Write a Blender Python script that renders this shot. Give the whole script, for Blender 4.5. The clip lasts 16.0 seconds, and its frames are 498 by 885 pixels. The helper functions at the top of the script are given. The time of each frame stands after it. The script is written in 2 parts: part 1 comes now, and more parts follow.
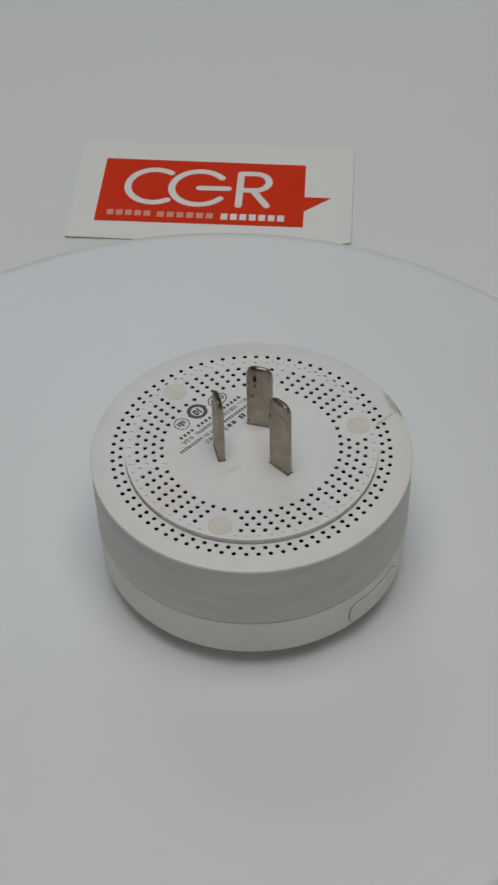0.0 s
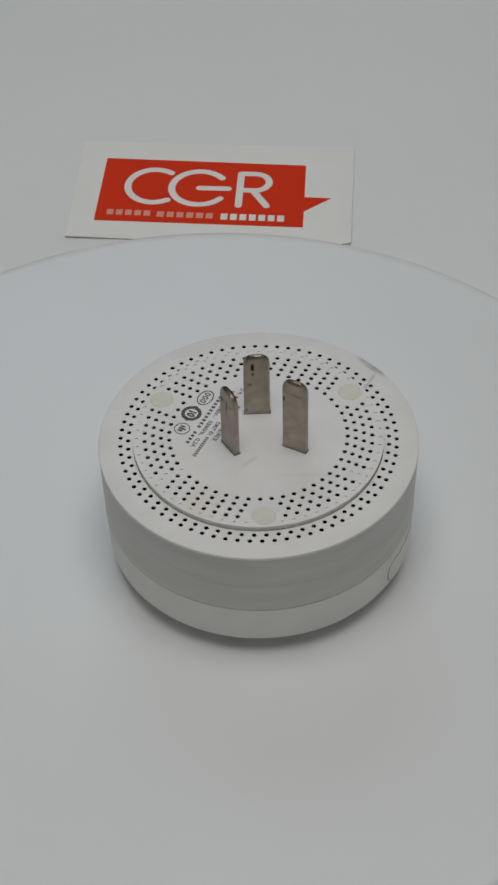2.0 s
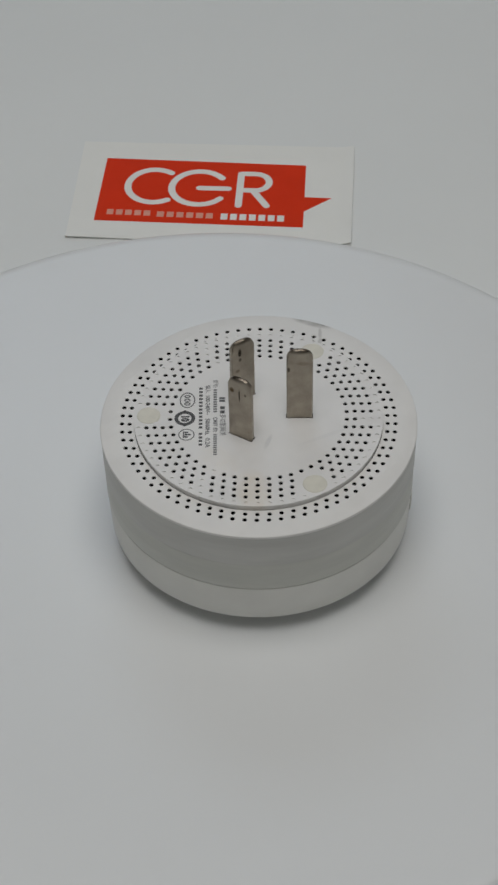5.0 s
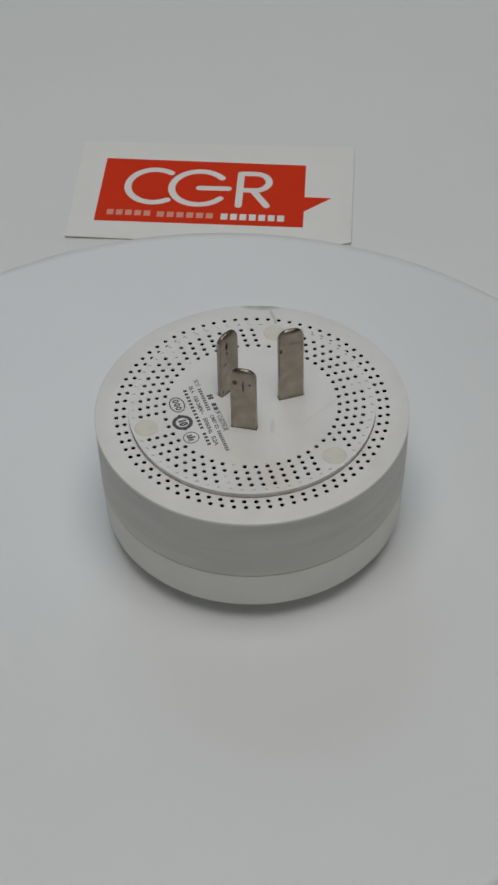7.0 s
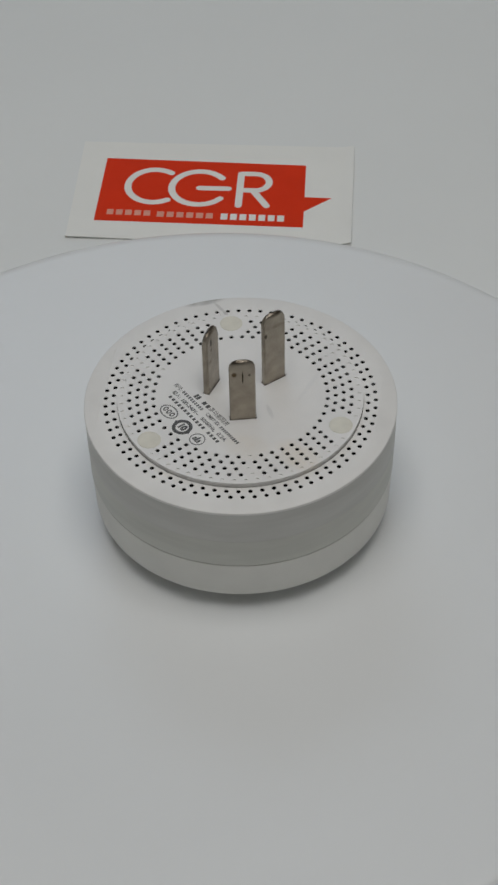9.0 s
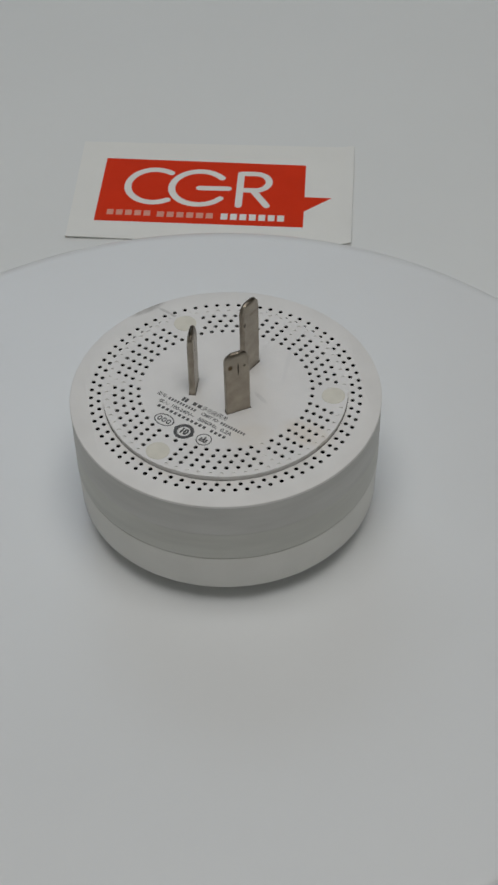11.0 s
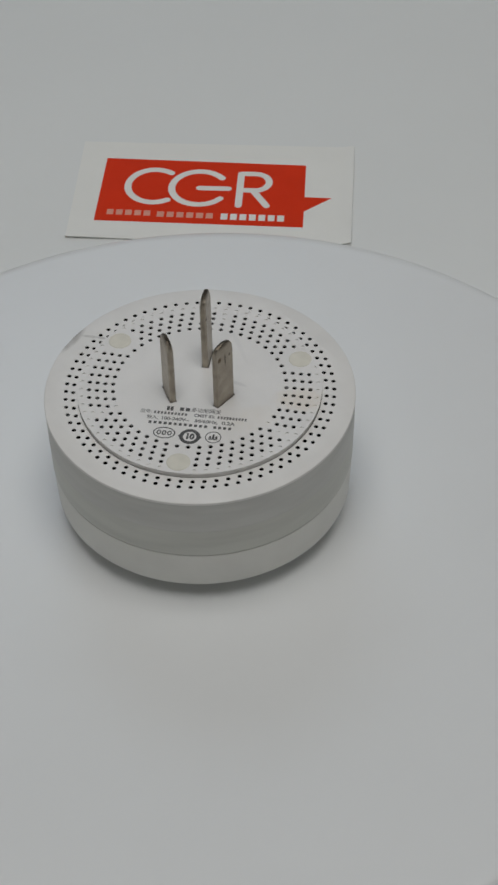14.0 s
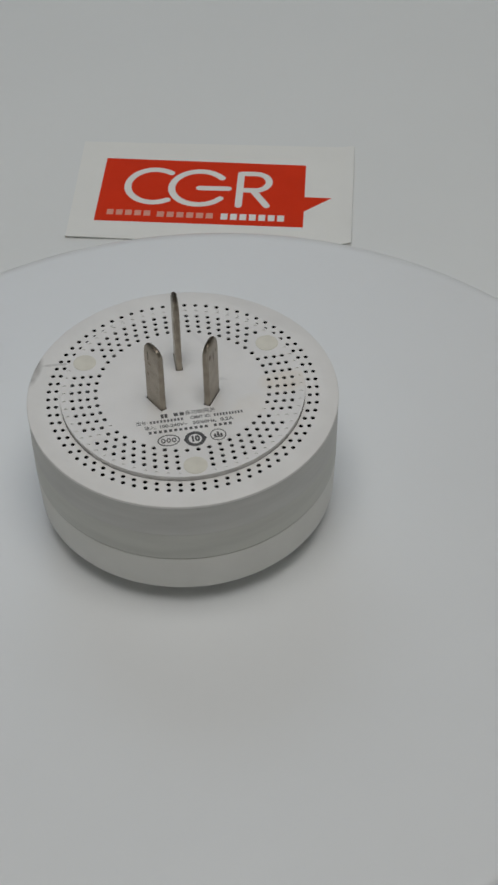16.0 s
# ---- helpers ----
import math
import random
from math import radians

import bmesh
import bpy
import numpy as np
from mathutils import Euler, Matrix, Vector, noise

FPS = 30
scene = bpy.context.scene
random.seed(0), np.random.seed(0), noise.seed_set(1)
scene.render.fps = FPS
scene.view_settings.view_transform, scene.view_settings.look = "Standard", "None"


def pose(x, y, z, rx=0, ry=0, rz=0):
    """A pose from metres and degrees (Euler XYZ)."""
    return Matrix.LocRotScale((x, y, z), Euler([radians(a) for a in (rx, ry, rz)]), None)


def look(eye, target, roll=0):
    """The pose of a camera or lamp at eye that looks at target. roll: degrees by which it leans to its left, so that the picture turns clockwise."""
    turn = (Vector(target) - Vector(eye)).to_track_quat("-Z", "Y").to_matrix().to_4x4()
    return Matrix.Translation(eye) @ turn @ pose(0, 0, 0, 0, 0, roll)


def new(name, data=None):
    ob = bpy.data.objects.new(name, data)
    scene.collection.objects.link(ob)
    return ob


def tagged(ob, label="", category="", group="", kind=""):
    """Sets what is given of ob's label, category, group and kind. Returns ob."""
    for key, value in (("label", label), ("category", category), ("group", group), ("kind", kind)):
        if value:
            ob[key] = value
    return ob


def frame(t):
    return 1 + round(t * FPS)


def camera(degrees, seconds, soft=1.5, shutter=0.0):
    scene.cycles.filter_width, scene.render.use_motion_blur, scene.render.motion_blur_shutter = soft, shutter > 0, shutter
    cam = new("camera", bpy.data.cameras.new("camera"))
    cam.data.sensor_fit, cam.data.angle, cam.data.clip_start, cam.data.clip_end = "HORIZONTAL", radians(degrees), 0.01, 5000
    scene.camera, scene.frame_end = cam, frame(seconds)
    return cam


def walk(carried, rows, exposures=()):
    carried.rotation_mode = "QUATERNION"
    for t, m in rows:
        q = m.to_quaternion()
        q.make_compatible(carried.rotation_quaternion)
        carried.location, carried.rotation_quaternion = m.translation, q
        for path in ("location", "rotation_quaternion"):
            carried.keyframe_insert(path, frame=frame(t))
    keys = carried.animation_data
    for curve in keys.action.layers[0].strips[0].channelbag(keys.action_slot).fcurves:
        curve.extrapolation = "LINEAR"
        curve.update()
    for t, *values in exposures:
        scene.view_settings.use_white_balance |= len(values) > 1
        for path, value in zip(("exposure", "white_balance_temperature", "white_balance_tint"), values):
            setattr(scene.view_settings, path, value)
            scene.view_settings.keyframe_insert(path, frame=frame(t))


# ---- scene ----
MM = 0.001
EYE = (11.03 * MM, -315.84 * MM, 345.56 * MM)
PITCH = radians(44.914)
VIEW = look(EYE, (EYE[0], EYE[1] + math.cos(PITCH), EYE[2] - math.sin(PITCH)), -1.351)
cam = camera(15.41, 16.0, soft=2.7)
walk(cam, [(0, VIEW), (16, VIEW)])

# ---- daylight from a window behind the table, and a ceiling lamp ----
world = bpy.data.worlds.new("sky")
scene.world = world
world.use_nodes = True
sky = world.node_tree.nodes.new("ShaderNodeTexSky")
sky.sky_type, sky.sun_disc = "NISHITA", False
sky.sun_elevation, sky.sun_rotation = radians(38), radians(160)
world.node_tree.links.new(sky.outputs[0], world.node_tree.nodes["Background"].inputs[0])
world.node_tree.nodes["Background"].inputs[1].default_value = 0.1


def area_lamp(name, m, wide, high, watts, colour):
    data = bpy.data.lights.new(name, "AREA")
    data.shape, data.size, data.size_y = "RECTANGLE", wide, high
    data.energy, data.color = watts, colour
    ob = new(name, data)
    ob.matrix_world = m
    return tagged(ob, kind="structure")


WX0, WX1, WZ0, WZ1 = -0.85, 0.3, 1.0, 1.66           # the window opening in the north wall
LAMP_X, LAMP_Y, LAMP_HALF = 0.04, -0.25, 0.5      # the ceiling panel
area_lamp("window_daylight", look(((WX0 + WX1) / 2, 1.62, (WZ0 + WZ1) / 2), (0, 0, 0.1)), WX1 - WX0 - 0.04, WZ1 - WZ0 - 0.04, 3.4, (0.72, 0.86, 1.0))
area_lamp("ceiling_light_glow", look((LAMP_X, LAMP_Y, 1.69), (LAMP_X, LAMP_Y, 0)), 2 * LAMP_HALF, 2 * LAMP_HALF, 12.6, (1.0, 0.99, 0.965))


# ---- materials ----
def material(name, colour, rough=0.5, metal=0.0, vary=0.06, size=40.0, bump=0.0, bump_size=900.0, tint=None, coat=0.0, sub=0.0, spec=0.5, stretch=1.0):
    """A surface whose colour and gloss drift at two scales, with a fine relief. Sizes are per metre."""
    mat = bpy.data.materials.new(name)
    mat.use_nodes = True
    t = mat.node_tree
    b = t.nodes["Principled BSDF"]
    co = t.nodes.new("ShaderNodeTexCoord")
    big, fine = t.nodes.new("ShaderNodeTexNoise"), t.nodes.new("ShaderNodeTexNoise")
    big.inputs["Scale"].default_value, fine.inputs["Scale"].default_value = size, bump_size
    big.inputs["Detail"].default_value, fine.inputs["Detail"].default_value = 5, 3
    mix = t.nodes.new("ShaderNodeMix")
    mix.data_type = "RGBA"
    dark = tint or tuple(c * (1 - 2 * vary) for c in colour)
    mix.inputs["A"].default_value, mix.inputs["B"].default_value = (*colour, 1), (*dark, 1)
    ramp = t.nodes.new("ShaderNodeMapRange")
    ramp.inputs["From Min"].default_value, ramp.inputs["From Max"].default_value = 0.35, 0.75
    rr = t.nodes.new("ShaderNodeMapRange")
    rr.inputs["To Min"].default_value, rr.inputs["To Max"].default_value = max(rough - 0.06, 0.03), min(rough + 0.08, 1)
    mp = t.nodes.new("ShaderNodeMapping")
    mp.inputs["Scale"].default_value = (1, 1, stretch)
    t.links.new(co.outputs["Object"], mp.inputs["Vector"])
    for n in (big, fine):
        t.links.new(mp.outputs["Vector"], n.inputs["Vector"])
    t.links.new(big.outputs["Fac"], ramp.inputs["Value"])
    t.links.new(ramp.outputs["Result"], mix.inputs["Factor"])
    t.links.new(mix.outputs["Result"], b.inputs["Base Color"])
    t.links.new(fine.outputs["Fac"], rr.inputs["Value"])
    t.links.new(rr.outputs["Result"], b.inputs["Roughness"])
    b.inputs["Metallic"].default_value = metal
    b.inputs["Specular IOR Level"].default_value = spec
    b.inputs["Coat Weight"].default_value = coat
    b.inputs["Coat Roughness"].default_value = 0.25
    b.inputs["Subsurface Weight"].default_value = sub
    b.inputs["Subsurface Scale"].default_value = 0.002
    if bump:
        bp = t.nodes.new("ShaderNodeBump")
        bp.inputs["Strength"].default_value, bp.inputs["Distance"].default_value = bump, 0.0003
        t.links.new(fine.outputs["Fac"], bp.inputs["Height"])
        t.links.new(bp.outputs["Normal"], b.inputs["Normal"])
    return mat


def stain_and_tone(mat, spots):
    """Stains and soft spots of another tone on a surface: each (place in mm, turn, half sizes in mm, colour, strength).
    """
    t = mat.node_tree
    b = t.nodes["Principled BSDF"]
    co = t.nodes.new("ShaderNodeTexCoord")
    wob = t.nodes.new("ShaderNodeTexNoise")
    wob.inputs["Scale"].default_value, wob.inputs["Detail"].default_value = 420, 4
    t.links.new(co.outputs["Object"], wob.inputs["Vector"])
    for (x, y, z), turn, (sx, sy, sz), colour, amount in spots:
        mp = t.nodes.new("ShaderNodeMapping")
        mp.vector_type = "TEXTURE"
        mp.inputs["Location"].default_value = (x * MM, y * MM, z * MM)
        mp.inputs["Rotation"].default_value = (0, 0, radians(turn))
        mp.inputs["Scale"].default_value = (sx * MM, sy * MM, sz * MM)
        gr = t.nodes.new("ShaderNodeTexGradient")
        gr.gradient_type = "SPHERICAL"
        mul = t.nodes.new("ShaderNodeMath")
        mul.operation = "MULTIPLY"
        amt = t.nodes.new("ShaderNodeMapRange")
        amt.inputs["From Min"].default_value, amt.inputs["From Max"].default_value, amt.inputs["To Max"].default_value = 0.0, 0.45, amount * 2
        mix = t.nodes.new("ShaderNodeMix")
        mix.data_type = "RGBA"
        mix.inputs["B"].default_value = (*colour, 1)
        old = b.inputs["Base Color"].links[0].from_socket
        t.links.new(co.outputs["Object"], mp.inputs["Vector"])
        t.links.new(mp.outputs["Vector"], gr.inputs["Vector"])
        t.links.new(gr.outputs["Fac"], amt.inputs["Value"])
        t.links.new(amt.outputs["Result"], mul.inputs[0])
        t.links.new(wob.outputs["Fac"], mul.inputs[1])
        t.links.new(mul.outputs[0], mix.inputs["Factor"])
        t.links.new(old, mix.inputs["A"])
        t.links.new(mix.outputs["Result"], b.inputs["Base Color"])
    return mat


WALL = material("grey_wall_paint", (0.62, 0.61, 0.58), 0.85, vary=0.03, size=3, bump=0.1, bump_size=400)
FLOOR = material("pale_wood_floor", (0.36, 0.27, 0.18), 0.5, vary=0.2, size=4)
TABLE = material("white_table_laminate", (0.785, 0.80, 0.795), 0.55, vary=0.015, size=9, bump=0.06, bump_size=1500)
PLATTER = material("white_gloss_platter", (0.795, 0.81, 0.82), 0.32, vary=0.012, size=14, bump=0.03, bump_size=700)
DARKBASE = material("grey_turntable_base", (0.25, 0.25, 0.26), 0.6)
BAND = material("white_lower_plastic", (0.80, 0.80, 0.765), 0.45, vary=0.03, size=90, bump=0.04, bump_size=5000)
HOUSING = stain_and_tone(material("white_housing_plastic", (0.81, 0.80, 0.785), 0.5, vary=0.03, size=120, bump=0.12, bump_size=3500),
                [((35.0, 14.6, 33), 113, (6.0, 1.7, 6), (0.33, 0.32, 0.31), 0.5), ((36.6, 12.6, 33), 108, (3.4, 1.2, 6), (0.25, 0.24, 0.23), 0.4), ((33.0, 10.2, 33), 43, (3.2, 0.55, 6), (0.30, 0.29, 0.28), 0.34), ((30.9, 8.4, 33), 40, (1.3, 0.6, 6), (0.2, 0.19, 0.18), 0.35)])
PLATE = stain_and_tone(material("white_plate_plastic", (0.81, 0.80, 0.79), 0.48, vary=0.03, size=120, bump=0.14, bump_size=3500),
              [((-19.2, -16.7, 34), 50, (8.0, 5.0, 6), (0.74, 0.62, 0.46), 0.27), ((-17.5, -4, 34), 80, (7, 5, 6), (0.74, 0.66, 0.53), 0.15), ((-4.9, -7.9, 34), 25, (3.0, 0.7, 6), (0.45, 0.45, 0.46), 0.25),
               ((6.0, -16.5, 34), -20, (9, 0.7, 6), (0.6, 0.6, 0.61), 0.15)])
MILK = material("milky_diffuser_plastic", (0.64, 0.645, 0.60), 0.4, vary=0.06, size=45, stretch=7)
WALL_MILK = material("grey_milky_side", (0.63, 0.63, 0.605), 0.42, vary=0.07, size=45, stretch=7)
RUBBER = material("cream_rubber", (0.745, 0.725, 0.645), 0.75, vary=0.05, size=300, bump=0.1, bump_size=4000)
GAP_SHADE = material("grey_shadow_gap", (0.30, 0.30, 0.285), 0.7)
# near-black colour that paints the darkness inside the hub
CAVITY_DARK = material("painted_cavity_dark", (0.012, 0.011, 0.011), 0.9, spec=0.05)
INK = material("dark_grey_ink", (0.04, 0.04, 0.042), 0.6, vary=0.2, size=2500, tint=(0.16, 0.16, 0.16))
PALE_INK = material("thin_grey_ink", (0.075, 0.075, 0.08), 0.6, vary=0.2, size=3000, tint=(0.24, 0.24, 0.24))
def steel(name, spots):
    return stain_and_tone(material(name, (0.43, 0.385, 0.322), 0.32, metal=1.0, size=330, tint=(0.30, 0.265, 0.22), bump=0.4, bump_size=2600), spots)


BURN, RUST = (0.025, 0.018, 0.012), (0.12, 0.085, 0.05)
# the last spot of each blade turns its whole tip dark brown
STEEL_EARTH = steel("worn_steel_earth", [((-2.6, -0.8, 15.6), 0, (0.45, 1.0, 0.9), BURN, 0.75), ((-2.5, 0.8, 14.5), 0, (0.5, 1.0, 1.6), RUST, 0.6), ((0.8, -0.8, 17.5), 0, (1.8, 1.0, 0.7), RUST, 0.35), ((0, 0, 21.5), 0, (4.2, 1.6, 1.25), (0.09, 0.072, 0.055), 0.7)])
STEEL_A = steel("worn_steel_burnt", [((-0.95, -0.8, 15.2), 0, (0.55, 1.0, 1.5), BURN, 0.95), ((-0.9, -0.8, 12.9), 0, (0.5, 1.0, 0.7), BURN, 0.6), ((-1.6, -0.8, 9.6), 30, (0.6, 1.0, 0.6), RUST, 0.6), ((1.3, 0.8, 14.8), 0, (0.35, 1.0, 1.9), BURN, 0.9),
                                     ((0.9, 0.8, 12.6), 0, (0.9, 1.0, 0.5), RUST, 0.7), ((1.6, 0.8, 9.0), 0, (0.5, 1.0, 0.7), RUST, 0.6), ((-2.6, -0.8, 1.3), 0, (0.4, 1.0, 0.7), BURN, 0.6), ((0, 0, 18.5), 0, (4.2, 1.6, 1.25), (0.09, 0.072, 0.055), 0.7)])
STEEL_B = steel("worn_steel_slit", [((0.1, -0.8, 13.6), 0, (0.22, 1.0, 2.4), BURN, 0.9), ((-1.9, -0.8, 14.6), 0, (0.75, 1.0, 0.9), RUST, 0.8), ((1.7, -0.8, 14.3), 0, (0.4, 1.0, 0.5), BURN, 0.65), ((-0.5, 0.8, 14.8), 0, (0.5, 1.0, 1.4), BURN, 0.85), ((1.3, 0.8, 13.4), 0, (0.4, 1.0, 0.8), RUST, 0.8), ((0, 0, 18.5), 0, (4.2, 1.6, 1.25), (0.09, 0.072, 0.055), 0.75)])
PAPER = material("white_card_stock", (0.84, 0.84, 0.81), 0.6, vary=0.015, size=60, bump=0.03, bump_size=4000)
RED = material("orange_red_print", (0.74, 0.036, 0.004), 0.6, spec=0.15, vary=0.04, size=80)
WHITE_INK = material("white_print", (0.84, 0.83, 0.80), 0.55, vary=0.03, size=200)
FADED_INK = material("thin_white_print", (0.78, 0.33, 0.24), 0.55, vary=0.05, size=200)


# ---- mesh helpers ----
def finish(name, bm, mat, smooth=True, angle=35):
    bmesh.ops.recalc_face_normals(bm, faces=bm.faces)
    me = bpy.data.meshes.new(name)
    for f in bm.faces:
        f.smooth = smooth
    for e in bm.edges:
        if len(e.link_faces) == 2 and e.calc_face_angle(0) > radians(angle):
            e.smooth = False
    bm.to_mesh(me)
    bm.free()
    me.materials.append(mat)
    return me


def part(name, bm, mat, parent, label="", m=None, smooth=True, angle=35):
    ob = new(name, finish(name, bm, mat, smooth, angle))
    ob.parent = parent
    if m is not None:
        ob.matrix_basis = m
    return tagged(ob, label=label)


def add_box(bm, lo, hi, bevel=0.0, segments=2):
    vs = [bm.verts.new((x, y, z)) for x in (lo[0], hi[0]) for y in (lo[1], hi[1]) for z in (lo[2], hi[2])]
    fs = [bm.faces.new([vs[i] for i in q]) for q in ((0, 1, 3, 2), (4, 6, 7, 5), (0, 4, 5, 1), (2, 3, 7, 6), (0, 2, 6, 4), (1, 5, 7, 3))]
    if bevel:
        es = list({e for f in fs for e in f.edges})
        bmesh.ops.bevel(bm, geom=es, offset=bevel, segments=segments, affect="EDGES", profile=0.5)
    return bm


def add_lathe(bm, profile, steps=160):
    """Turns (radius, height) points round the z axis; radius 0 closes the end."""
    rings = []
    for r, z in profile:
        if r == 0:
            rings.append([bm.verts.new((0, 0, z))])
        else:
            rings.append([bm.verts.new((r * math.cos(2 * math.pi * i / steps), r * math.sin(2 * math.pi * i / steps), z)) for i in range(steps)])
    for a, b in zip(rings, rings[1:]):
        for i in range(steps):
            j = (i + 1) % steps
            if len(a) == 1:
                bm.faces.new((a[0], b[j], b[i]))
            elif len(b) == 1:
                bm.faces.new((a[i], a[j], b[0]))
            else:
                bm.faces.new((a[i], a[j], b[j], b[i]))
    return bm


def circle(x, y, r, n):
    return [(x + r * math.cos(2 * math.pi * k / n), y + r * math.sin(2 * math.pi * k / n)) for k in range(n)]


def pierced(loops, low, high):
    """A bmesh plate between two heights: outlines inside an outline become holes through it."""
    cu = bpy.data.curves.new("outline", "CURVE")
    cu.dimensions, cu.fill_mode, cu.extrude = "2D", "BOTH", (high - low) / 2
    for loop in loops:
        sp = cu.splines.new("POLY")
        sp.points.add(len(loop) - 1)
        for p, (x, y) in zip(sp.points, loop):
            p.co = (x, y, 0, 1)
        sp.use_cyclic_u = True
    ob = new("outline", cu)
    me = bpy.data.meshes.new_from_object(ob.evaluated_get(bpy.context.evaluated_depsgraph_get()))
    bpy.data.objects.remove(ob)
    bm = bmesh.new()
    bm.from_mesh(me)
    bpy.data.meshes.remove(me)
    bmesh.ops.remove_doubles(bm, verts=bm.verts, dist=1e-7)
    bmesh.ops.translate(bm, verts=bm.verts, vec=(0, 0, (high + low) / 2))
    return bm


def lettering(words, size, low, high, wide=None, bold=0.0):
    """Words in the built-in font as a thin plate, centred on the origin, fitted to a width."""
    cu = bpy.data.curves.new("words", "FONT")
    cu.offset = bold
    cu.body, cu.size, cu.align_x, cu.align_y, cu.extrude = words, size, "CENTER", "CENTER", (high - low) / 2
    ob = new("words", cu)
    me = bpy.data.meshes.new_from_object(ob.evaluated_get(bpy.context.evaluated_depsgraph_get()))
    bpy.data.objects.remove(ob)
    bm = bmesh.new()
    bm.from_mesh(me)
    bpy.data.meshes.remove(me)
    if wide:
        xs = [v.co.x for v in bm.verts]
        bmesh.ops.scale(bm, verts=bm.verts, vec=(wide / (max(xs) - min(xs)), 1, 1))
    bmesh.ops.translate(bm, verts=bm.verts, vec=(0, 0, (high + low) / 2))
    return bm


def stroke(points, width):
    """A line of even width with round ends, as a closed outline."""
    n, h, left, right = len(points), width / 2, [], []
    for i, (x, y) in enumerate(points):
        a, b = points[max(i - 1, 0)], points[min(i + 1, n - 1)]
        d = Vector((b[0] - a[0], b[1] - a[1])).normalized()
        left.append((x - d.y * h, y + d.x * h))
        right.append((x + d.y * h, y - d.x * h))
    loop = list(right)
    def cap(p, q):
        a = math.atan2(q[1] - p[1], q[0] - p[0])
        return [(p[0] + h * math.cos(a + k * math.pi / 6), p[1] + h * math.sin(a + k * math.pi / 6)) for k in range(1, 6)]
    loop += cap(points[-1], right[-1])
    loop += left[::-1]
    loop += cap(points[0], left[0])
    return loop


def arc(x, y, rx, ry, a0, a1, n=24):
    return [(x + rx * math.cos(radians(a0 + (a1 - a0) * k / n)), y + ry * math.sin(radians(a0 + (a1 - a0) * k / n))) for k in range(n + 1)]


# ---- the room ----
X0, X1, Y0, Y1, Z0, Z1 = -1.8, 1.8, -2.2, 1.7, -0.765, 1.72


def structure(name, lo, hi, mat, label):
    return tagged(new(name, finish(name, add_box(bmesh.new(), lo, hi), mat)), label=label, kind="structure")


structure("floor", (X0 - 0.15, Y0 - 0.15, Z0 - 0.1), (X1 + 0.15, Y1 + 0.15, Z0), FLOOR, "pale wooden floor under the table")
structure("ceiling", (X0 - 0.15, Y0 - 0.15, Z1), (X1 + 0.15, Y1 + 0.15, Z1 + 0.1), WALL, "plain grey ceiling")
structure("wall_south", (X0 - 0.15, Y0 - 0.15, Z0), (X1 + 0.15, Y0, Z1), WALL, "plain grey painted wall")
structure("wall_west", (X0 - 0.15, Y0, Z0), (X0, Y1, Z1), WALL, "plain grey painted wall")
structure("wall_east", (X1, Y0, Z0), (X1 + 0.15, Y1, Z1), WALL, "plain grey painted wall")
bm = bmesh.new()
for lo, hi in (((X0 - 0.15, Y1, Z0), (WX0, Y1 + 0.15, Z1)), ((WX1, Y1, Z0), (X1 + 0.15, Y1 + 0.15, Z1)),
               ((WX0, Y1, Z0), (WX1, Y1 + 0.15, WZ0)), ((WX0, Y1, WZ1), (WX1, Y1 + 0.15, Z1))):
    add_box(bm, lo, hi)
tagged(new("wall_north", finish("wall_north", bm, WALL)), label="grey painted wall with a wide window opening", kind="structure")


def make_ceiling_light():
    lamp = tagged(new("ceiling_light"), "white square panel light fixed under the ceiling", "ceiling light")
    lamp.location = (LAMP_X, LAMP_Y, Z1)
    a, b = LAMP_HALF + 0.005, LAMP_HALF + 0.04
    bm = bmesh.new()
    for lo, hi in (((-b, -b, -0.04), (b, -a, 0)), ((-b, a, -0.04), (b, b, 0)), ((-b, -a, -0.04), (-a, a, 0)), ((a, -a, -0.04), (b, a, 0))):
        add_box(bm, lo, hi)
    part("frame", bm, TABLE, lamp)
    a -= 0.002
    part("back_panel", add_box(bmesh.new(), (-a, -a, -0.02), (a, a, -0.002)), TABLE, lamp)
    return lamp


def make_table():
    table = tagged(new("table"), "white laminate table with a smooth plain top", "table")
    table.location = (0, 0, Z0)
    top = -9.5 * MM - Z0
    part("tabletop", add_box(bmesh.new(), (-0.9, -0.55, top - 0.028), (0.9, 0.75, top), 0.003), TABLE, table)
    for x in (-0.82, 0.82):
        for y in (-0.47, 0.67):
            part("leg", add_box(bmesh.new(), (x - 0.03, y - 0.03, 0), (x + 0.03, y + 0.03, top - 0.028), 0.003), TABLE, table)
    return table


def make_turntable():
    stand = tagged(new("turntable"), "white glossy rotating display turntable on the table", "turntable")
    stand.location = (0, 0, -9.5 * MM)
    part("base", add_lathe(bmesh.new(), [(0, 0), (0.078, 0), (0.08, 0.001), (0.08, 0.0048), (0.078, 0.0053), (0, 0.0053)], 96), DARKBASE, stand, "grey base under the platter")
    platter = part("platter", add_lathe(bmesh.new(), [(0, 0.0056), (0.1195, 0.0056), (0.121, 0.006), (0.1218, 0.0067), (0.1218, 0.0076), (0.1213, 0.0086), (0.12, 0.0093), (0.118, 0.0095), (0, 0.0095)], 256), PLATTER, stand, "glossy white platter", angle=60)
    return stand, platter


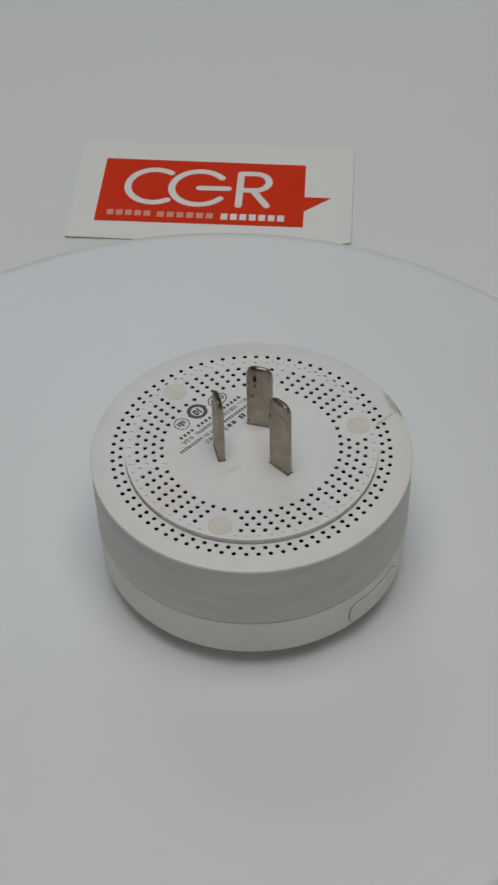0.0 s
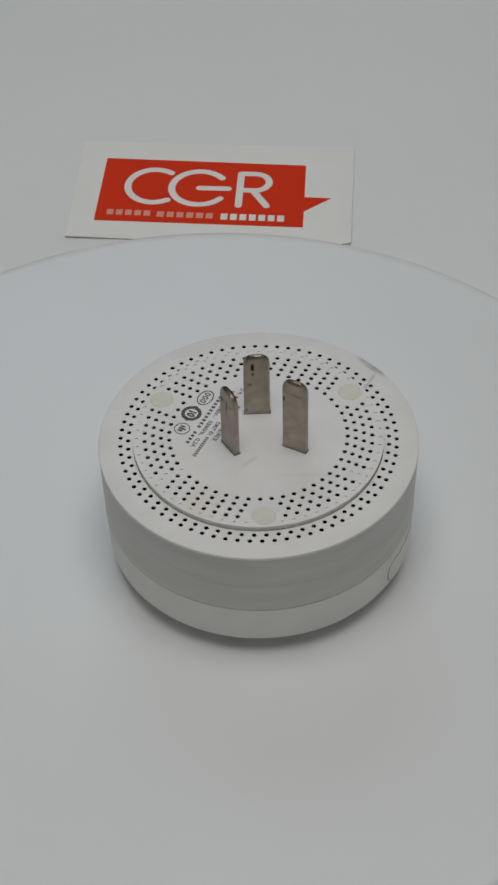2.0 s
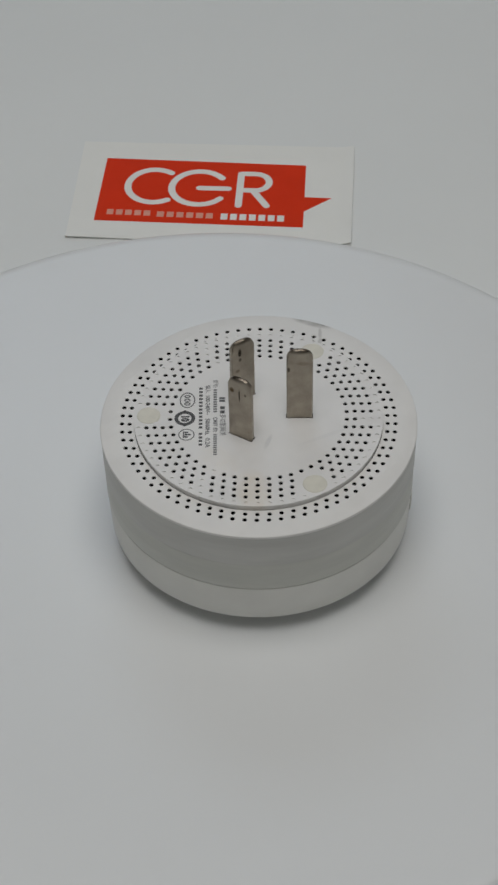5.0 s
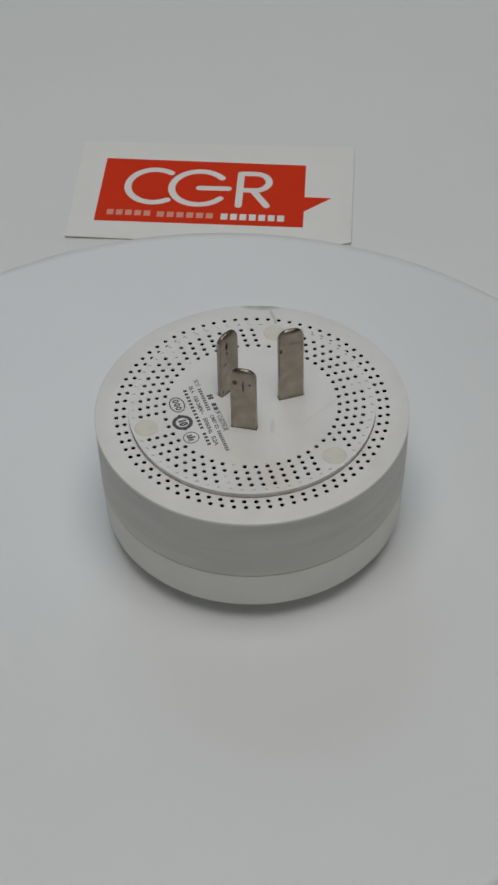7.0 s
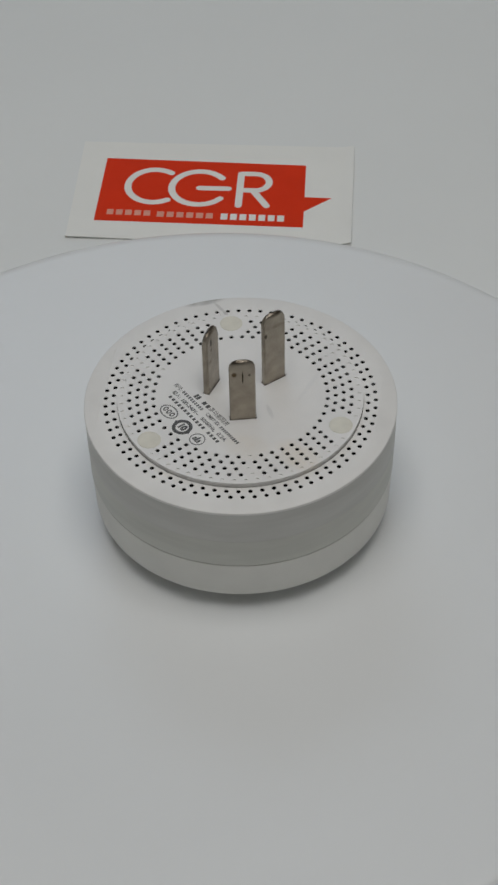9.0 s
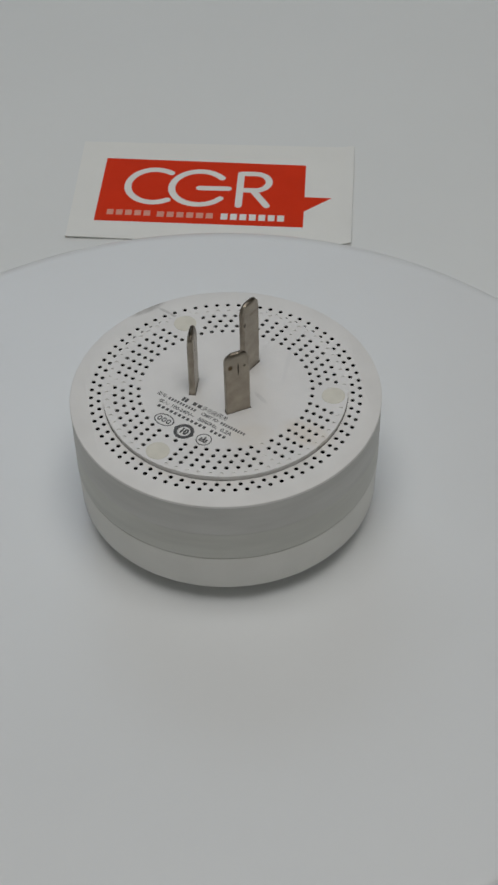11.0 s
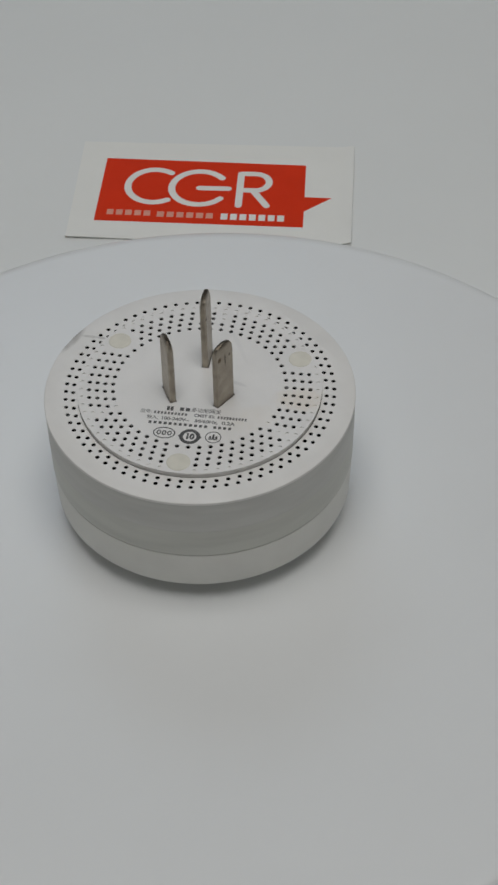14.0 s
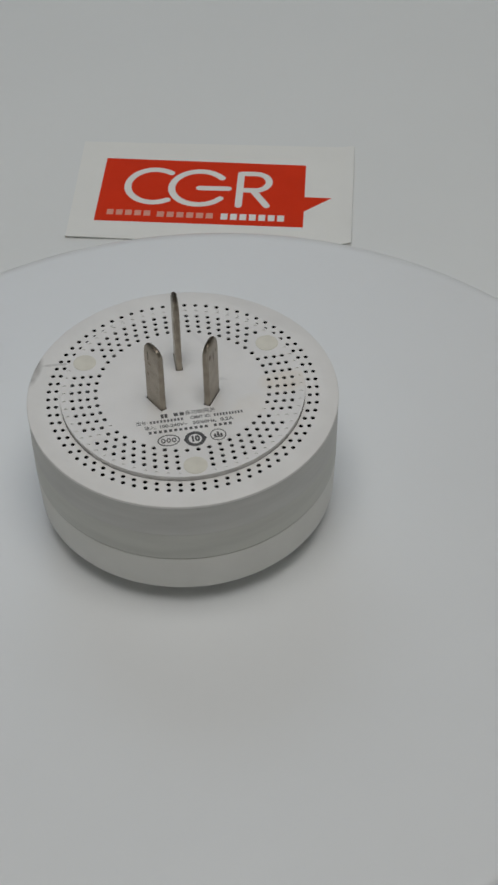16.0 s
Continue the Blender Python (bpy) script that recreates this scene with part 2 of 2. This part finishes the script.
# ---- the card behind the turntable ----
def make_card():
    card = tagged(new("business_card"), "white paper card with an orange-red printed emblem, flat on the table", "card")
    card.matrix_basis = pose(-44.08 * MM, 132.27 * MM, -9.5 * MM, 0, 0, -4.485)

    def lift(x, y):
        """The sheet curls up along one short edge and at one corner."""
        return 0.0009 * max(0, (x - 82) / 6) ** 2 * (1 - 0.2 * y / 50) + 0.0006 * max(0, (4.5 - y) / 5.4) ** 2 * max(0, 1 - x / 24)

    bm, nx, ny = bmesh.new(), 88, 50
    low, top = [[[bm.verts.new((88 * i / nx * MM, (50 * j / ny - 0.9) * MM, z + lift(88 * i / nx, 50 * j / ny - 0.9))) for j in range(ny + 1)] for i in range(nx + 1)] for z in (0.00012, 0.0004)]
    for i in range(nx):
        for j in range(ny):
            bm.faces.new((top[i][j], top[i + 1][j], top[i + 1][j + 1], top[i][j + 1]))
            bm.faces.new((low[i][j], low[i][j + 1], low[i + 1][j + 1], low[i + 1][j]))
    for i in range(nx):
        for j in (0, ny):
            bm.faces.new((low[i][j], low[i + 1][j], top[i + 1][j], top[i][j]))
    for j in range(ny):
        for i in (0, nx):
            bm.faces.new((low[i][j], low[i][j + 1], top[i][j + 1], top[i][j]))
    part("sheet", bm, PAPER, card)
    z0, z1, z2 = 0.0004, 0.00043, 0.00046
    mm = lambda pts: [(x * MM, y * MM) for x, y in pts]
    part("red_panel", pierced([mm([(7.8, 7.9), (73.0, 6.8), (72.95, 14.8), (81.4, 21.9), (72.9, 22.1), (72.75, 38.7), (8.4, 40.3)])], z0, z1), RED, card, "orange-red panel with a pointed tail")
    w = 2.25
    marks = [arc(25.0, 26.1, 8.4, 8.5, 54, 304), arc(39.4, 25.6, 8.8, 8.6, 38, 322), [(39.5, 25.5), (48.6, 25.5)],
             [(52.3, 17.0), (52.3, 33.4)], [(52.6, 33.5), (56.6, 33.5)] + arc(57.0, 29.2, 4.4, 4.3, 85, -85, 14) + [(56.6, 24.9), (52.9, 24.9)], [(56.6, 24.6), (61.1, 17.2)]]
    for k, pts in enumerate(marks):
        part("white_shape", pierced([mm(stroke(pts, w))], z1, z2 + 0.000004 * k), WHITE_INK, card)
    # the small line of print, a bar for each letter
    for x0, x1, y0, y1, h, n, mat in ((11.4, 25.9, 12.3, 12.0, 2.6, 5, FADED_INK), (27.2, 45.6, 11.7, 11.4, 2.6, 6, FADED_INK), (47.2, 67.8, 11.25, 10.9, 3.0, 7, WHITE_INK)):
        step = (x1 - x0) / n
        for k in range(n):
            a, b, y = x0 + k * step, x0 + k * step + step * 0.72, y0 + (y1 - y0) * k / n
            part("print_bar", pierced([mm([(a, y - h / 2), (b, y - h / 2), (b, y + h / 2), (a, y + h / 2)])], z1, z2), mat, card)
    return card


# ---- the plug-in hub ----
TOP, RING = 34.45 * MM, 33.0 * MM
AXIS = -46.9            # direction of the earth pin, degrees
ANGLE_C = 133.1
FEET = [ANGLE_C + 0.3, ANGLE_C - 119.6, ANGLE_C + 120.6]


def hole_ring(count, r, phase):
    return [(r, ANGLE_C + phase + 360 / count * k) for k in range(count)]


def clear(r, a, gap):
    x, y = r * math.cos(radians(a)), r * math.sin(radians(a))
    for f in FEET:
        if math.hypot(x - 26.5 * math.cos(radians(f)), y - 26.5 * math.sin(radians(f))) < 3.65:
            return False
    if gap:
        for g in (-60, 60, 180):
            if abs((a - ANGLE_C - g + 180) % 360 - 180) < gap:
                return False
    return True


def holes_at(spots, r, n=12):
    return [circle(q * math.cos(radians(a)) * MM, q * math.sin(radians(a)) * MM, r * MM, n) for q, a in spots]


def make_pin(bm, wide, thick, high, base):
    """A flat blade with a domed tip, thinner at its edges."""
    def outline(inset, drop):
        w, h, pts = wide / 2 - inset, high - drop, []
        pts += [(-w, -base), (w, -base)]
        for k in range(13):
            a = math.pi * k / 12
            cx, sy = math.cos(a), math.sin(a)
            pts.append((w * math.copysign(abs(cx) ** 0.72, cx), h - 0.0026 + 0.0026 * abs(sy) ** 0.95))
        return pts
    layers = [(-thick / 2, 0.0003, 0.0010), (-thick * 0.30, 0, 0.0002), (0, 0, 0), (thick * 0.30, 0, 0.0002), (thick / 2, 0.0003, 0.0010)]
    rings = [[bm.verts.new((x, y, z)) for x, z in outline(i, d)] for y, i, d in layers]
    for a, b in zip(rings, rings[1:]):
        for k in range(len(a)):
            j = (k + 1) % len(a)
            bm.faces.new((a[k], a[j], b[j], b[k]))
    bm.faces.new(rings[0])
    bm.faces.new(rings[-1])
    return bm


def stadium(a0, a1, z0, z1, corner, proud):
    """A round-cornered patch that follows the lower band, standing proud of it."""
    bm = bmesh.new()
    cols, half, rows_n = 48, (z1 - z0) / 2, 4
    outer_v, inner_v = [], []
    for k in range(cols + 1):
        f = (1 - math.cos(math.pi * k / cols)) / 2
        a = a0 + (a1 - a0) * f
        d = min(f, 1 - f) * radians(a1 - a0) * 37 * MM
        h = half if d >= corner else half - corner + math.sqrt(max(corner * corner - (corner - d) ** 2, 0))
        for rise, store in ((proud, outer_v), (-0.5 * MM, inner_v)):
            col = []
            for j in range(rows_n + 1):
                z = (z0 + z1) / 2 - h + 2 * h * j / rows_n
                r = 37.4 * MM + 0.42 * MM * (z - 4.05 * MM) / (9.25 * MM) + rise
                col.append(bm.verts.new((r * math.cos(radians(a)), r * math.sin(radians(a)), z)))
            store.append(col)
    for k in range(cols):
        for j in range(rows_n):
            bm.faces.new((outer_v[k][j], outer_v[k + 1][j], outer_v[k + 1][j + 1], outer_v[k][j + 1]))
        for j in (0, rows_n):
            bm.faces.new((outer_v[k][j], inner_v[k][j], inner_v[k + 1][j], outer_v[k + 1][j]))
    for k in (0, cols):
        for j in range(rows_n):
            bm.faces.new((outer_v[k][j], outer_v[k][j + 1], inner_v[k][j + 1], inner_v[k][j]))
    return bm


def make_hub():
    hub = tagged(new("plug_in_hub"), "round white plastic plug hub, pins up, on the turntable", "smart hub")
    steps = 200
    # lower band, the face it lies on, and the milky ring
    part("lower_band", add_lathe(bmesh.new(), [(0, -2.5 * MM), (30.5 * MM, -2.5 * MM), (31.2 * MM, -2.2 * MM), (32.0 * MM, 0.4 * MM), (36.2 * MM, 2.9 * MM), (36.95 * MM, 3.3 * MM), (37.22 * MM, 3.45 * MM), (37.36 * MM, 3.7 * MM), (37.4 * MM, 4.05 * MM),
                                               (37.84 * MM, 14.0 * MM), (37.78 * MM, 14.2 * MM), (37.57 * MM, 14.32 * MM), (0, 14.35 * MM)], steps), BAND, hub, "white band round the front end")
    part("light_ring", add_lathe(bmesh.new(), [(37.0 * MM, 14.36 * MM), (37.72 * MM, 14.38 * MM), (37.88 * MM, 14.55 * MM), (37.93 * MM, 14.9 * MM), (38.05 * MM, 22.9 * MM), (37.95 * MM, 22.97 * MM), (36.8 * MM, 22.975 * MM)], steps), MILK, hub, "milky translucent light ring")
    # upper housing with the two outer rings of holes
    outer = [s for s in hole_ring(74, 33.0, -2.25) + hole_ring(70, 31.17, -2.2)]
    bm = pierced([circle(0, 0, 38.0 * MM, steps), circle(0, 0, 30.0 * MM, steps)] + holes_at(outer, 0.55), RING - 0.15 * MM, RING)
    add_lathe(bm, [(38.0 * MM, RING), (38.16 * MM, RING - 0.04 * MM), (38.25 * MM, RING - 0.13 * MM), (38.28 * MM, RING - 0.28 * MM), (38.26 * MM, RING - 0.75 * MM), (37.5 * MM, RING - 0.8 * MM)], steps)
    bmesh.ops.remove_doubles(bm, verts=bm.verts, dist=2e-7)
    part("upper_housing", bm, HOUSING, hub, "white matt housing with two rings of holes", angle=40)
    part("side_wall", add_lathe(bmesh.new(), [(37.4 * MM, RING - 0.82 * MM), (38.18 * MM, RING - 0.84 * MM), (38.1 * MM, 23.0 * MM), (36.6 * MM, 22.98 * MM)], steps), WALL_MILK, hub, "greyish milky side wall")
    # raised back plate: open holes go through, blind ones only through its skin
    inner = [s for s in hole_ring(62, 27.15, -8.3) + hole_ring(58, 25.2, -9.0) + hole_ring(50, 21.3, -3.4) if clear(*s, 2.9)]
    inner += [s for s in hole_ring(54, 23.25, -9.5) if clear(*s, 0)]
    every = hole_ring(62, 27.15, -8.3) + hole_ring(58, 25.2, -9.0) + hole_ring(50, 21.3, -3.4) + hole_ring(66, 29.05, -2.2)
    blind = [s for s in every if clear(*s, 0) and s not in inner]
    u = Vector((math.cos(radians(AXIS)), math.sin(radians(AXIS))))
    s = Vector((-u.y, u.x))
    pins = [("earth_pin", u * 9.9 * MM, AXIS, 21.5 * MM, STEEL_EARTH), ("pin", u * -3.9 * MM + s * 6.75 * MM, AXIS + 30, 18.5 * MM, STEEL_A), ("pin", u * -3.9 * MM - s * 6.75 * MM, AXIS - 30, 18.5 * MM, STEEL_B)]
    slots = []
    for _, p, a, _, _ in pins:
        c, d = math.cos(radians(a)), math.sin(radians(a))
        slots.append([(p.x + c * x - d * y, p.y + d * x + c * y) for x, y in ((-3.25 * MM, -0.9 * MM), (3.25 * MM, -0.9 * MM), (3.25 * MM, 0.9 * MM), (-3.25 * MM, 0.9 * MM))])
    edge = [circle(0, 0, 30.0 * MM, steps)]
    bm = pierced(edge + holes_at(inner, 0.55) + holes_at(blind, 0.46, 10) + slots, TOP - 0.22 * MM, TOP)
    plate = part("back_plate", bm, PLATE, hub, "raised round plate with many small holes", angle=40)
    bm = pierced([circle(0, 0, 29.9 * MM, steps)] + holes_at(inner, 0.55) + slots, TOP - 0.28 * MM, TOP - 0.22 * MM)
    add_lathe(bm, [(29.9 * MM, TOP - 0.22 * MM), (30.02 * MM, TOP - 0.24 * MM), (30.02 * MM, TOP - 0.55 * MM), (29.84 * MM, TOP - 0.65 * MM), (29.84 * MM, RING - 0.3 * MM), (29.5 * MM, RING - 0.3 * MM), (29.5 * MM, TOP - 0.28 * MM)], steps)
    part("back_plate_body", bm, PLATE, hub, angle=40)
    # shallow black pan, added so the holes look into a dark hollow
    part("cavity_dark_layer", add_lathe(bmesh.new(), [(0, TOP - 5.2 * MM), (37.2 * MM, TOP - 5.2 * MM), (37.2 * MM, TOP - 1.95 * MM), (36.8 * MM, TOP - 1.95 * MM), (36.8 * MM, TOP - 4.4 * MM), (0, TOP - 4.4 * MM)], 96), CAVITY_DARK, hub, "near-black layer that paints the unlit hollow behind the holes")
    for f in FEET:
        bm = add_lathe(bmesh.new(), [(2.85 * MM, -0.3 * MM), (2.85 * MM, 0.03 * MM), (2.75 * MM, 0.08 * MM), (2.2 * MM, 0.11 * MM), (0, 0.13 * MM)], 40)
        part("rubber_foot", bm, RUBBER, hub, "round cream rubber pad", Matrix.Translation((26.5 * MM * math.cos(radians(f)), 26.5 * MM * math.sin(radians(f)), TOP)))
    for name, p, a, h, metal in pins:
        part(name, make_pin(bmesh.new(), 6.25 * MM, 1.55 * MM, h, 4.0 * MM), metal, hub, "flat worn metal blade with a rounded tip", Matrix.Translation((p.x, p.y, TOP)) @ pose(0, 0, 0, 0, 0, a), angle=24)
    # the long button on the lower band
    # no real groove: a larger grey patch paints the gap's shade
    part("button_gap_shade", stadium(-54.1, -26.0, 4.3 * MM, 11.0 * MM, 2.6 * MM, 0.05 * MM), GAP_SHADE, hub, "grey patch painting the shaded gap round the button")
    part("button", stadium(-53.6, -26.5, 4.6 * MM, 10.7 * MM, 2.3 * MM, 0.38 * MM), BAND, hub, "long rounded button set in the band")
    make_print(plate)
    return hub


def make_print(hub):
    """The printed lines and marks on the back plate, in their own frame."""
    m = Matrix.Translation((0, 0, TOP)) @ pose(0, 0, 0, 0, 0, AXIS - 90 + 1.7)
    lo, hi = 0.005 * MM, 0.03 * MM
    at = lambda x, y: m @ Matrix.Translation((x * MM, y * MM, 0))
    mm = lambda pts: [(x * MM, y * MM) for x, y in pts]

    def bars(x0, x1, y, h, n, mat=INK, fill=0.76):
        step = (x1 - x0) / n
        for k in range(n):
            w = step * fill / 2
            a = [(-w, -h / 2), (w, -h / 2), (w, h / 2), (-w, h / 2)]
            bm = pierced([mm(a)], lo, hi)
            part("print_bar", bm, mat, hub, m=at(x0 + step * (k + 0.5), y))

    for k in (-0.45, 0.45):
        part("print_bar", pierced([mm([(-0.34, -0.7), (0.34, -0.7), (0.34, 0.7), (-0.34, 0.7)])], lo, hi), INK, hub, m=at(-5.75 + k, -8.75))
    bars(-3.6, -0.7, -8.7, 1.1, 2, INK, 0.7)
    part("lettering", lettering("多功能网关", 1.65 * MM, lo, hi, 7.3 * MM), INK, hub, m=at(3.05, -8.7))
    part("lettering", lettering("型号:", 1.3 * MM, lo, hi, 2.7 * MM), INK, hub, m=at(-11.4, -10.45))
    bars(-9.6, -1.2, -10.45, 0.85, 10, PALE_INK, 0.62)
    part("lettering", lettering("CMIIT ID:", 1.35 * MM, lo, hi, 5.0 * MM, 0.035 * MM), PALE_INK, hub, m=at(2.9, -10.45))
    bars(6.0, 13.3, -10.45, 0.85, 10, PALE_INK, 0.62)
    part("lettering", lettering("输入:", 1.4 * MM, lo, hi, 2.8 * MM), INK, hub, m=at(-9.5, -12.3))
    part("lettering", lettering("100-240V~", 1.45 * MM, lo, hi, 6.6 * MM, 0.035 * MM), PALE_INK, hub, m=at(-4.0, -12.3))
    part("lettering", lettering("50/60Hz,", 1.45 * MM, lo, hi, 5.6 * MM, 0.035 * MM), PALE_INK, hub, m=at(3.6, -12.3))
    part("lettering", lettering("0.2A", 1.5 * MM, lo, hi, 3.2 * MM, 0.035 * MM), PALE_INK, hub, m=at(9.0, -12.3))
    bars(-10.4, 4.4, -13.95, 0.85, 12, INK, 0.58)
    bars(5.4, 10.2, -13.95, 0.85, 4, INK, 0.58)
    # an oval mark, a ring with a number, a round mark
    ell = lambda rx, ry, n=40: mm([(rx * math.cos(2 * math.pi * k / n), ry * math.sin(2 * math.pi * k / n)) for k in range(n)])
    part("oval_mark", pierced([ell(2.7, 1.9), ell(2.4, 1.62)], lo, hi), INK, hub, m=at(-5.75, -17.2))
    for k in (-1, 0, 1):
        part("oval_mark_shape", pierced([ell(0.56, 0.8, 16), ell(0.26, 0.45, 16)], lo, hi), INK, hub, m=at(-5.75 + 1.3 * k, -17.2))
    part("ring_mark", pierced([ell(2.5, 2.5), ell(1.6, 1.6)], lo, hi), INK, hub, m=at(0.55, -17.75))
    for x in (-1, 1):
        part("ring_mark_tip", pierced([mm([(x * 2.3, -0.7), (x * 2.85, 0.0), (x * 2.3, 0.7)][::x])], lo, hi), INK, hub, m=at(0.55, -17.75))
    part("number", lettering("10", 2.5 * MM, lo, hi, 1.95 * MM, 0.16 * MM), INK, hub, m=at(0.55, -17.75))
    part("round_mark", pierced([ell(1.95, 1.95), ell(1.72, 1.72)], lo, hi), INK, hub, m=at(6.15, -17.3))
    for k, h in ((-0.75, 0.9), (0, 1.5), (0.75, 0.9)):
        part("round_mark_shape", pierced([mm([(k - 0.33, -0.45), (k + 0.33, -0.45), (k + 0.2, h - 0.5), (k - 0.2, h - 0.5)])], lo, hi), INK, hub, m=at(6.15, -17.3))
    part("round_mark_shape", pierced([mm([(-1.1, -0.85), (1.1, -0.85), (1.1, -0.55), (-1.1, -0.55)])], lo, hi), INK, hub, m=at(6.15, -17.3))


make_ceiling_light()
make_table()
turntable, platter = make_turntable()
make_card()
hub = make_hub()


# ---- what turns ----
def motions():
    """The platter turns evenly and carries the hub, which stands off its centre."""
    times = [k * 0.5 for k in range(33)]
    turn = lambda t: 8.995 * t - 0.13
    walk(platter, [(t, pose(0, 0, 0, 0, 0, turn(t))) for t in times])
    walk(hub, [(t, pose(0, 0, 0, 0, 0, turn(t)) @ Matrix.Translation((11.58 * MM, -7.46 * MM, 2.5 * MM))) for t in times])


motions()
